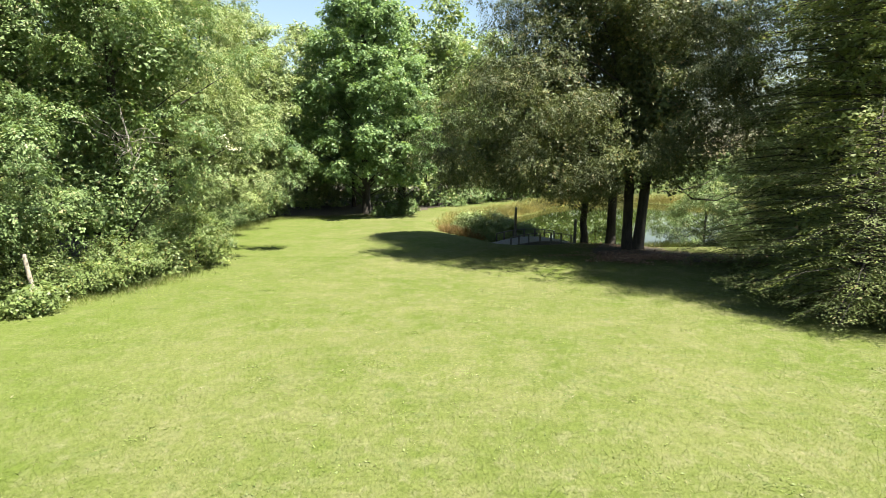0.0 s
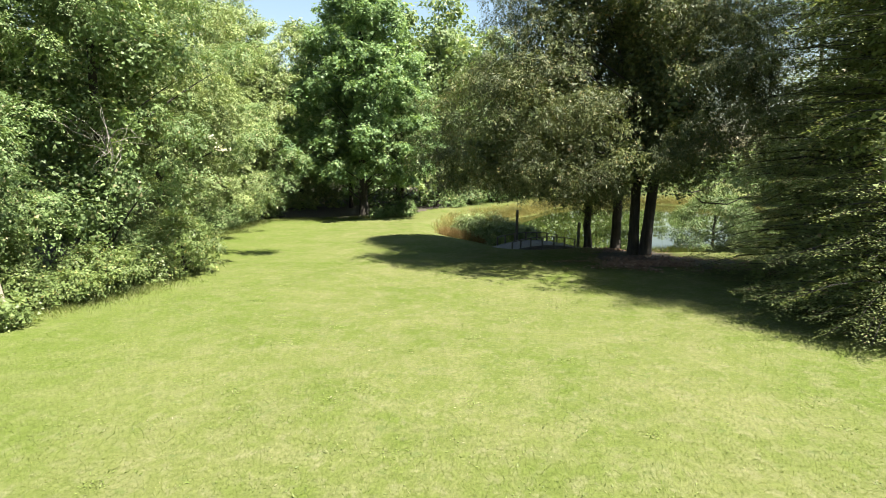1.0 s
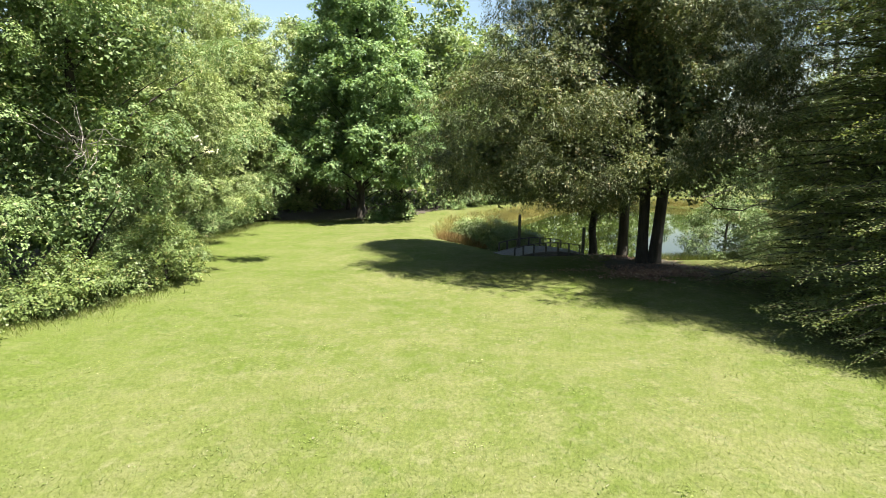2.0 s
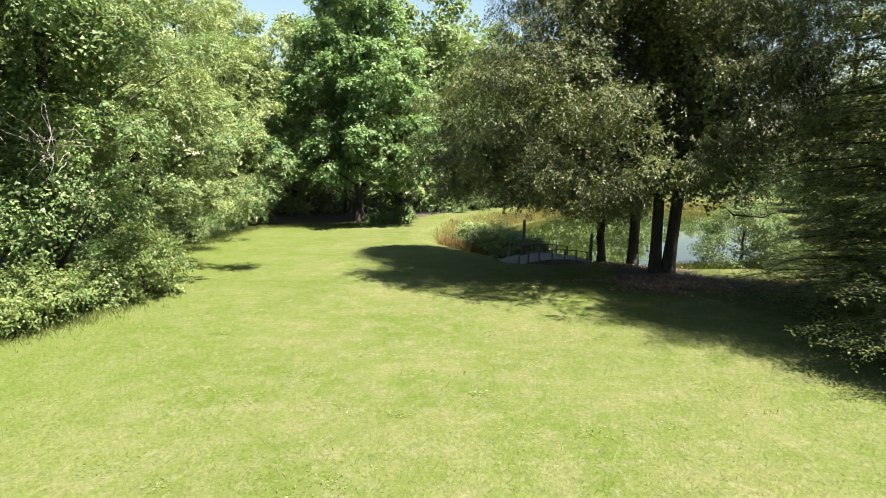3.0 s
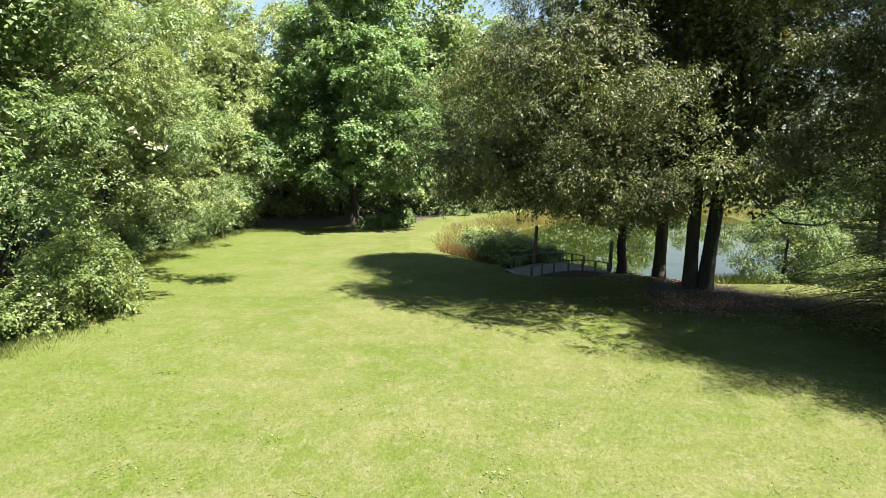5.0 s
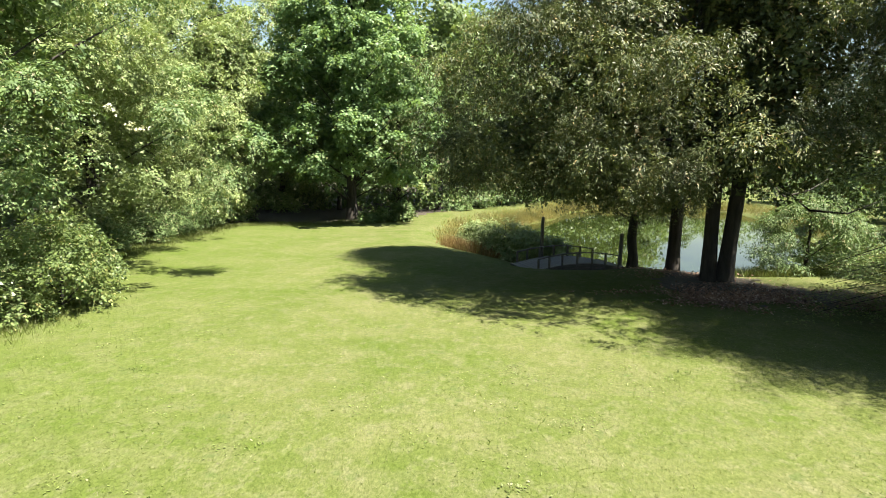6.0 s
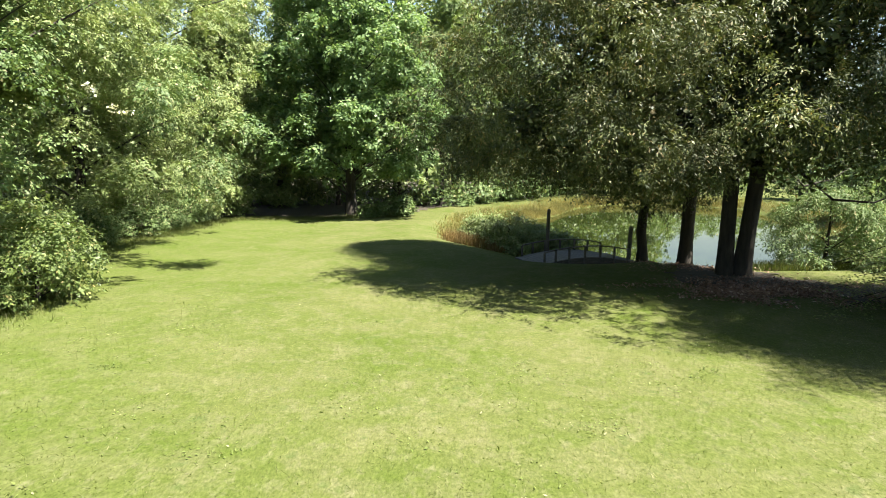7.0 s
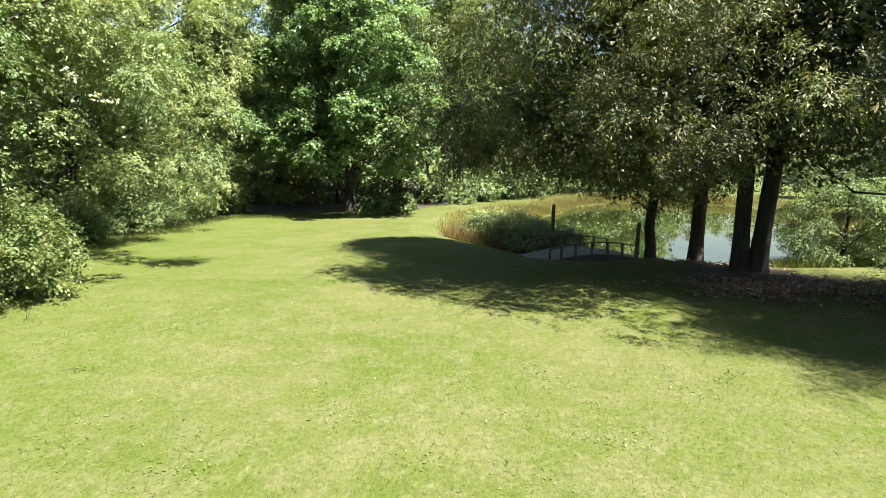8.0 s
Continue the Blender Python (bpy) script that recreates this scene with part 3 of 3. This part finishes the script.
tree("young feathery green tree on the pond bank", (13.3, 28.5, -0.3), 2.9, 2.3, [(0.14, 0.8), (0.4, 1.0), (0.8, 0.6), (1, 0.2)], 43, LEAF_HEDGE, leaf=0.1, width=0.032, droop=0.6, trunk_r=0.07, clump=0.42, shell=130, core=20, core_leaf=0.12, twigs=22, per_twig=15, twig_len=0.4)

# ---- shrubs ----


def shrub(label, x, y, h, r, seed, mat=None, n=40, leaf=0.085, width=0.045, group="", gap=-0.15, clump=0.4):
    z = float(ground_z(np.array([x]), np.array([y]))[0])
    return tree(label, (x, y, z), h, r, [(0.08, 0.85), (0.35, 1.0), (0.75, 0.75), (1.0, 0.3)], seed, mat or LEAF_SHRUB, category="shrub", trunk_r=0.04, shell=n, core=8, clump=clump,
                twigs=20, per_twig=12, leaf=leaf, width=width, twig_len=0.36, droop=0.1, name="shrub", group=group, limb_share=4, core_leaf=0.13, gaps=gap, rough=1.15, grain=0.9, dome=0.55, inner=0.4, calm=0.7)


EDGE = "shrubs along the hedgerow"
row = [(-13.3, 16.4, 3.8, 1.5), (-12.5, 16.7, 2.3, 1.2), (-12.7, 14.9, 1.7, 0.9), (-10.9, 15.0, 0.4, 0.4), (-12.9, 12.4, 1.8, 1.2), (-12.9, 14.1, 0.9, 0.8), (-12.8, 17.0, 2.0, 1.2), (-11.0, 17.4, 0.7, 0.7), (-10.7, 18.9, 1.4, 1.0), (-9.9, 20.2, 0.9, 0.8), (-9.3, 21.8, 2.2, 1.3),
       (-11.9, 23.9, 1.3, 1.0), (-12.7, 25.8, 1.2, 1.0), (-13.3, 28.2, 1.5, 1.1), (-13.4, 31.0, 1.2, 1.0), (-13.3, 33.8, 1.2, 1.0), (-13.5, 36.6, 1.1, 1.0), (-13.4, 39.6, 1.2, 0.9)]
for i, (x, y, h, r) in enumerate(row):
    shrub("lime green leafy shrub at the foot of the hedgerow", x, y, h, r, 100 + i, LEAF_SHRUB if y < 23 else LEAF_HEDGE, n=int(50 * r), gap=-0.3, group=EDGE)
far_row = [(-4.6, 43.2, 0.45, 0.3), (-3.6, 43.7, 0.7, 0.35), (-2.5, 44.3, 1.1, 0.4), (5.3, 58.5, 2.2, 1.4), (1.6, 53.6, 0.9, 0.8), (3.2, 56.0, 1.3, 1.0)]
for i, (x, y, h, r) in enumerate(far_row):
    shrub("small sunlit green shrub at the edge of the woods", x, y, h, r, 130 + i, n=24, group="shrubs at the edge of the woods", leaf=0.12, width=0.085, clump=0.2, mat=LEAF_HEDGE)
for i, (x, y, h, r) in enumerate([(1.5, 36.6, 1.3, 0.7), (2.2, 35.6, 1.6, 0.85), (3.0, 34.5, 1.7, 0.9), (3.9, 33.6, 1.5, 0.8), (4.9, 33.1, 1.2, 0.7)]):
    shrub("leafy green shrub leaning over the pond bank", x, y, h, r, 140 + i, LEAF_PALE, n=46, clump=0.28, leaf=0.1, width=0.05, group="shrubs on the pond bank")
for i, (x, y, h, r) in enumerate([(10.3, 14.2, 0.4, 0.5), (11.3, 13.5, 0.5, 0.6), (12.4, 12.9, 0.6, 0.7)]):
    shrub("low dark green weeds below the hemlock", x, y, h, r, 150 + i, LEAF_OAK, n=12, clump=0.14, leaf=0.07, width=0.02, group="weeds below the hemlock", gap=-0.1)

# ---- woods behind: a few sorts, repeated ----
WOODS = "woods behind the lawn"
LIGHT = dict(shell=120, core=30, leaf=0.24, width=0.16, twigs=14, per_twig=8, clump=0.95, twig_len=0.6, group=WOODS, core_leaf=0.5, trunk_r=0.17, fine_to=-1, inner=0.6, dome=0.6)
FAR = {**LIGHT, "leaf": 0.33, "width": 0.22, "twigs": 11, "per_twig": 6}
FULL = [(0.1, 0.7), (0.4, 1.0), (0.75, 0.75), (1, 0.1)]
near_sorts = [tree("woodland tree with fresh green foliage", (0.0, 53, 0), 18.5, 4.8, HIGH, 51, LEAF_WOOD, **LIGHT),
              tree("woodland tree with full green crown", (-3.2, 52.4, 0), 16.5, 4.6, FULL, 56, LEAF_WOOD, **LIGHT)]
sorts = [tree("woodland tree with thin green foliage", (1.4, 61, 0), 17.5, 4.8, HIGH, 57, LEAF_WOOD, **FAR),
         tree("woodland tree with dull green foliage", (-18, 58, 0), 14.5, 4.4, HIGH, 52, LEAF_WOOD, **FAR),
         tree("woodland tree with broad green crown", (5.5, 61, 0), 17.5, 5.0, FULL, 53, LEAF_WOOD, **FAR)]
pine = tree("tall pointed green conifer in the woods", (-23.5, 70, 0), 21, 2.6, [(0.1, 1.0), (0.5, 0.72), (1.0, 0.05)], 54, LEAF_WOOD, category="conifer tree", shell=200, core=60, leaf=0.3, width=0.14, twigs=9, per_twig=6, clump=0.8, flat=0.3, group=WOODS, core_leaf=0.6, fine_to=-1)
copy_thing(pine, pose(-22.0, 74, 0, 0, 0, 70)).scale = (0.85, 0.85, 0.95)
rng = random.Random(5)
spots = [(-7.6, 51.5), (-15, 53), (-16, 49), (-4, 58), (1, 59), (-19, 56), (-14, 61), (4.5, 66), (-20, 37), (-20, 26), (-20, 15), (-2, 65)]
bank_spots = [(8.5, 66, 0.9), (12, 70, 0.9), (16, 73, 0.85), (20.5, 75, 0.8), (24.5, 76.5, 0.42), (29, 76, 0.26), (33.5, 74, 0.28), (36, 64, 0.5), (34, 54, 0.62), (29.5, 45, 0.62), (28, 38, 0.6)]
for i in range(16):
    x = -36 + 92 * i / 16 + rng.uniform(-2, 2)
    spots.append((x, 68 + rng.uniform(0, 8) if x < 8 else 78 + rng.uniform(0, 14)))
for x, y in spots:
    k = rng.uniform(0.85, 1.05) if x < 8 else rng.uniform(0.5, 0.6) if x < 22 else rng.uniform(0.22, 0.32)
    if x < -9:
        k = min(k, (1.0 + 0.222 * y) / 18.5)
    c = copy_thing(rng.choice(near_sorts if y < 57 else sorts), pose(x, y, 0, 0, 0, rng.uniform(0, 360)))
    c.scale = (k, k, k)

for x, y, k in bank_spots:
    c = copy_thing(sorts[2], pose(x, y, -0.6 * k, 0, 0, rng.uniform(0, 360)))
    c.scale = (k * 1.25, k * 1.25, k)

# distant woods all round, too far to part into trees
rg = np.random.default_rng(77)
n = 900
ang = rg.uniform(0, 2 * math.pi, n)
dist = rg.uniform(100, 125, n)
top = 15 + 3 * np.sin(ang * 9) + 2 * np.sin(ang * 23)
cx, cy = np.sin(ang) * dist, 25 + np.cos(ang) * dist
top = np.where((cx > 42) & (cy > 20), top * 0.36, top)
far = np.stack([cx, cy, rg.uniform(0.02, 1, n) * top], -1)
woods = sprays(rg, far, np.full(n, 3.4), 12, 6, 1.5, 0.95, 2.0, 0.2, 0.8)
tagged(new("distant_woods", quads("distant_woods", plain(woods), LEAF_WOOD)), "distant green woods closing the horizon", "woods", kind="stuff")
# understorey of the woods behind the maple
n = 330
ux, uy = rg.uniform(-26, 3, n), rg.uniform(50, 62, n)
keep = (uy > 47 + (ux + 4) * 1.3)
under = np.stack([ux, uy, rg.uniform(0.2, 2.0, n)], -1)[keep]
behind = np.stack([rg.uniform(-25, -18, 260), rg.uniform(10, 48, 260), rg.uniform(0.2, 3.4, 260)], -1)
f = rg.uniform(0, 1, (330, 1))
bank_row = np.array([(0.2, 53.0), (5, 58.4), (9, 64.2), (12.4, 70.4), (18, 72.5), (26, 73), (33, 69), (34, 58), (30.5, 47)])
seg = rg.integers(0, 8, 330)
line = bank_row[seg] * (1 - f) + bank_row[seg + 1] * f + rg.normal(size=(330, 2)) * 0.6
under = np.concatenate([under, behind, np.concatenate([line, rg.uniform(0.2, 2.4, (330, 1))], 1)])
tagged(new("undergrowth", quads("undergrowth", plain(sprays(rg, under, np.full(len(under), 1.0), 9, 6, 0.3, 0.2, 0.6, 0.2)), LEAF_HEDGE)), "shaded green undergrowth within the woods", "undergrowth", kind="stuff")


# ---- tall grass, litter, lawn blades ----
def blades(rg, x, y, height, width, lean=0.35):
    """Upright tapering blades from the ground, as thin quads."""
    n = len(x)
    z = ground_z(x, y) - 0.01
    az = rg.uniform(0, 2 * math.pi, n)
    side = np.stack([np.cos(az), np.sin(az), np.zeros(n)], -1)
    tilt = rg.normal(size=(n, 2)) * lean
    h = height * rg.uniform(0.55, 1.25, n)
    base = np.stack([x, y, z], -1)
    tip = base + np.stack([tilt[:, 0] * h, tilt[:, 1] * h, h], -1)
    w = (width * rg.uniform(0.7, 1.3, n))[:, None]
    return np.stack([base - side * w * 0.5, base + side * w * 0.5, tip], 1)


def along(rg, line, n, wide):
    """Points scattered along a line of the plan."""
    a = np.array(line, float)
    k = rg.integers(0, len(a) - 1, n)
    f = rg.uniform(0, 1, (n, 1))
    p = a[k] * (1 - f) + a[k + 1] * f + rg.normal(size=(n, 2)) * wide
    return p[:, 0], p[:, 1]


x, y = along(rg, [(1.5, 35.2), (1.5, 36.6), (1.3, 38.5), (1.5, 42), (2.3, 46), (4.9, 51), (8.2, 55.4), (11.2, 62.3), (16.5, 68.9), (24.5, 69.5), (30, 65), (28.5, 54), (24.8, 44), (21, 35.6)], 60000, 0.75)
keep = (pond_distance(x, y) > 0.05) & (pond_distance(x, y) < 2.2)
keep &= np.vectorize(lambda u, v: noise.noise((u * 0.5, v * 0.5, 9.0)))(x, y) > rg.uniform(-1.1, 0.5, len(x))
tagged(new("tall_grass", quads("tall_grass", blades(rg, x[keep], y[keep], 0.34, 0.02, 0.45), REED)), "tall dry tan grass along the pond bank", "tall grass", kind="stuff")
x, y = along(rg, [(3.0, 34.6), (2.4, 35.8), (1.4, 39.4), (2.3, 45), (5.2, 50.2), (8.8, 55.4), (11.8, 62.4), (16.8, 68.3), (24, 68.8), (29.3, 64.4)], 42000, 0.4)
keep = pond_distance(x, y) > -0.3
tagged(new("shore_grass", quads("shore_grass", blades(rg, x[keep], y[keep], 0.34, 0.02, 0.4), REED)), "long yellowish grass at the water's edge", "long grass", kind="stuff")
x, y = along(rg, [(0.5, 36.2), (1.0, 35.3), (1.9, 34.6), (2.8, 33.9)], 3200, 0.3)
keep = pond_distance(x, y) > 0.0
tagged(new("rusty_weeds", quads("rusty_weeds", blades(rg, x[keep], y[keep], 0.55, 0.022, 0.3), RUST)), "rust-brown seeding weeds among the bank grass", "weeds", kind="stuff")
x, y = along(rg, [(10.6, 28.6), (11.8, 28.4), (13.5, 28.6), (16, 28.8), (20, 29.5)], 7000, 0.5)
keep = pond_distance(x, y) > 0.05
tagged(new("bank_grass", quads("bank_grass", blades(rg, x[keep], y[keep], 0.38, 0.02, 0.3), GRASS)), "long pale green grass on the pond bank", "long grass", kind="stuff")
x, y = along(rg, [(-13, 11), (-12.0, 15), (-10.2, 18.2), (-9.6, 20.4), (-10.4, 22.8), (-12.4, 26), (-12.6, 36), (-12.2, 41.2), (-8, 41.8), (-3, 44.2)], 36000, 0.5)
tagged(new("edge_grass", quads("edge_grass", blades(rg, x, y, 0.15, 0.016, 0.5), GRASS)), "uncut green grass at the edge of the lawn", "long grass", kind="stuff")

n = 220000
x, y = rg.uniform(3.4, 19, n), rg.uniform(20.8, 32.4, n)
wave = np.vectorize(lambda u, v: noise.noise((u * 0.7, v * 0.9, 5.0)))(x, y)
near = np.abs(y - (23.7 - 0.13 * (x - 8)) + 0.5 * wave) / np.interp(x, (5, 8, 14), (0.5, 0.85, 1.0))
patch = np.exp(-near ** 2) * np.interp(x, (4.6, 7.4), (0.05, 1)) + 0.2 * (y > 23) * (y < 30) * np.exp(-((x - 8.4) / 1.3) ** 2)
keep = rg.uniform(0, 1, n) < 0.9 * patch * np.clip(0.6 + 1.9 * wave, 0, 1)
x, y = x[keep], y[keep]
n = len(x)
pos = np.stack([x, y, ground_z(x, y) + 0.05 + rg.uniform(0, 0.03, n)], -1)
axis = unit(rg.normal(size=(n, 3)) * (1, 1, 0.35))
tagged(new("leaf_litter", quads("leaf_litter", leaf_faces(pos, axis, unit(rg.normal(size=(n, 3)) * 0.4 + (0, 0, 1)), rg.uniform(0.06, 0.13, n), rg.uniform(0.03, 0.06, n)), LITTER)), "scattered dry brown leaves under the shade trees", "leaf litter", kind="stuff")

n = 150000
y = 5.5 + 19 * rg.uniform(0, 1, n) ** 1.35
x = rg.uniform(-1, 1, n) * (6 + 0.62 * (y - 5))
keep = x > -9.5
x, y = x[keep], y[keep]
tagged(new("lawn_blades", quads("lawn_blades", blades(rg, x, y, 0.035, 0.012, 1.0), GRASS)), "short mown green and straw coloured grass blades", "grass", kind="stuff")


weeds = []
for i in range(170):
    wx, wy = rg.uniform(-8.5, 9), 6 + 18 * rg.uniform() ** 1.2
    m, r = int(rg.integers(14, 50)), rg.uniform(0.08, 0.4)
    ww = rg.normal(size=(m, 2)) * r * (1, 0.8) + (wx, wy)
    at = np.concatenate([ww, (ground_z(ww[:, 0], ww[:, 1]) + rg.uniform(0.004, 0.022, m))[:, None]], 1)
    weeds.append(leaf_faces(at, unit(rg.normal(size=(m, 3)) * (1, 1, 0.4) + (0, 0, 0.25)), unit(rg.normal(size=(m, 3)) * 0.4 + (0, 0, 1)), rg.uniform(0.02, 0.07, m), rg.uniform(0.01, 0.03, m)))
tagged(new("lawn_weeds", quads("lawn_weeds", np.concatenate(weeds), WEED)), "low clover and weed patches in the lawn", "weeds", kind="stuff")


# ---- fence post, footbridge, mooring posts ----
def board(size, taper=0.006):
    """A sawn board, edges eased, centred."""
    bm = bmesh.new()
    bmesh.ops.create_cube(bm, size=1.0)
    bmesh.ops.scale(bm, vec=size, verts=bm.verts)
    bmesh.ops.bevel(bm, geom=bm.edges[:], offset=taper, segments=1, affect="EDGES")
    return bm


def piece(name, bm, mat, parent, m, label=""):
    me = bpy.data.meshes.new(name)
    bm.to_mesh(me)
    bm.free()
    me.materials.append(mat)
    ob = part(name, me, parent, label)
    ob.matrix_local = m
    return ob


def round_post(name, label, category, x, y, h, r, mat, lean=(0, 0), group=""):
    z = float(ground_z(np.array([x]), np.array([y]))[0])
    pts = [(lean[0] * f * h + 0.006 * math.sin(7 * f), lean[1] * f * h, f * h) for f in (-0.15, 0, 0.3, 0.6, 0.85, 0.97, 1.0)]
    v, f = tube(pts, [r * 1.05, r * 1.04, r, r * 0.97, r * 0.95, r * 0.9, r * 0.72], 12)
    ob = tagged(new(name, mesh_from(name, v, f, mat, True)), label, category, group)
    ob.location = (x, y, z)
    return ob


round_post("fence_post", "leaning weathered grey-brown wooden fence post", "fence post", -11.15, 15.6, 1.55, 0.062, POST_WOOD, (-0.17, 0.02))
round_post("mooring_post", "tall dark round wooden post beside the footbridge", "post", 4.25, 31.9, 2.15, 0.075, WOOD_DARK, (0.01, 0), "posts beside the footbridge")
round_post("mooring_post", "shorter dark round wooden post beside the footbridge", "post", 7.6, 32.0, 1.5, 0.085, WOOD_DARK, (0.03, 0), "posts beside the footbridge")

bridge = tagged(new("footbridge"), "small arched grey wooden footbridge with low dark railings", "footbridge")
bridge.matrix_world = pose(5.1, 30.8, -0.42, 0, 0, 17)
HALF, WIDE = 2.05, 1.9


def arch(u):
    return 0.1 + 0.22 * max(0.0, 1 - (u / 1.85) ** 2)


for i in range(29):
    u = -HALF + 2 * HALF * (i + 0.5) / 29
    slope = math.degrees(math.atan2(arch(u + 0.05) - arch(u - 0.05), 0.1))
    piece("plank", board((0.132, WIDE + random.uniform(-0.03, 0.03), 0.035)), WOOD_GREY, bridge, pose(u, random.uniform(-0.01, 0.01), arch(u), 0, -slope, 0))
for side in (-1, 1):
    yy = side * (WIDE / 2 - 0.06)
    for a, c in zip(np.linspace(-HALF, HALF, 9), np.linspace(-HALF, HALF, 9)[1:]):
        za, zc = arch(a) - 0.17, arch(c) - 0.17
        piece("side_beam", board((math.hypot(c - a, zc - za) + 0.01, 0.05, 0.3)), WOOD_DARK, bridge, pose((a + c) / 2, yy, (za + zc) / 2, 0, -math.degrees(math.atan2(zc - za, c - a)), 0))
    tops = []
    for u in (-1.75, -1.3, -0.75, -0.1, 0.55, 1.15, 1.75):
        h = 0.42
        piece("rail_post", board((0.07, 0.07, h + 0.25)), WOOD_DARK, bridge, pose(u, yy + side * 0.065, arch(u) + h / 2 - 0.125, 0, 0, 0))
        tops.append((u, arch(u) + h))
    for (a, za), (c, zc) in zip(tops, tops[1:]):
        piece("handrail", board((math.hypot(c - a, zc - za) + 0.02, 0.085, 0.04)), WOOD_DARK, bridge, pose((a + c) / 2, yy + side * 0.065, (za + zc) / 2 + 0.02, 0, -math.degrees(math.atan2(zc - za, c - a)), 0))

# bare dead branches in the gap between the hedgerow trees
rd = random.Random(3)
branch = tagged(new("dead_branch"), "tangle of bare grey dead branches among leaves", "branch")
branch.location = (-10.6, 19.7, 4.3)
for i in range(26):
    p = Vector((rd.uniform(-0.4, 0.3), rd.uniform(-0.3, 0.5), 0.3 + rd.uniform(-0.3, 0.4)))
    d = Vector((rd.uniform(0.0, 1.0), rd.uniform(-1.0, -0.2), rd.uniform(-0.3, 0.9))).normalized()
    way = [p]
    for k in range(6):
        d = (d + Vector((rd.gauss(0, 0.3), rd.gauss(0, 0.3), rd.gauss(-0.08, 0.3)))).normalized()
        way.append(way[-1] + d * rd.uniform(0.18, 0.34))
    r0 = rd.uniform(0.01, 0.021)
    v, f = tube(way, [r0 * (1 - 0.14 * k) for k in range(7)], 5)
    part("twig", mesh_from("twig", v, f, BARK_DEAD, True), branch)
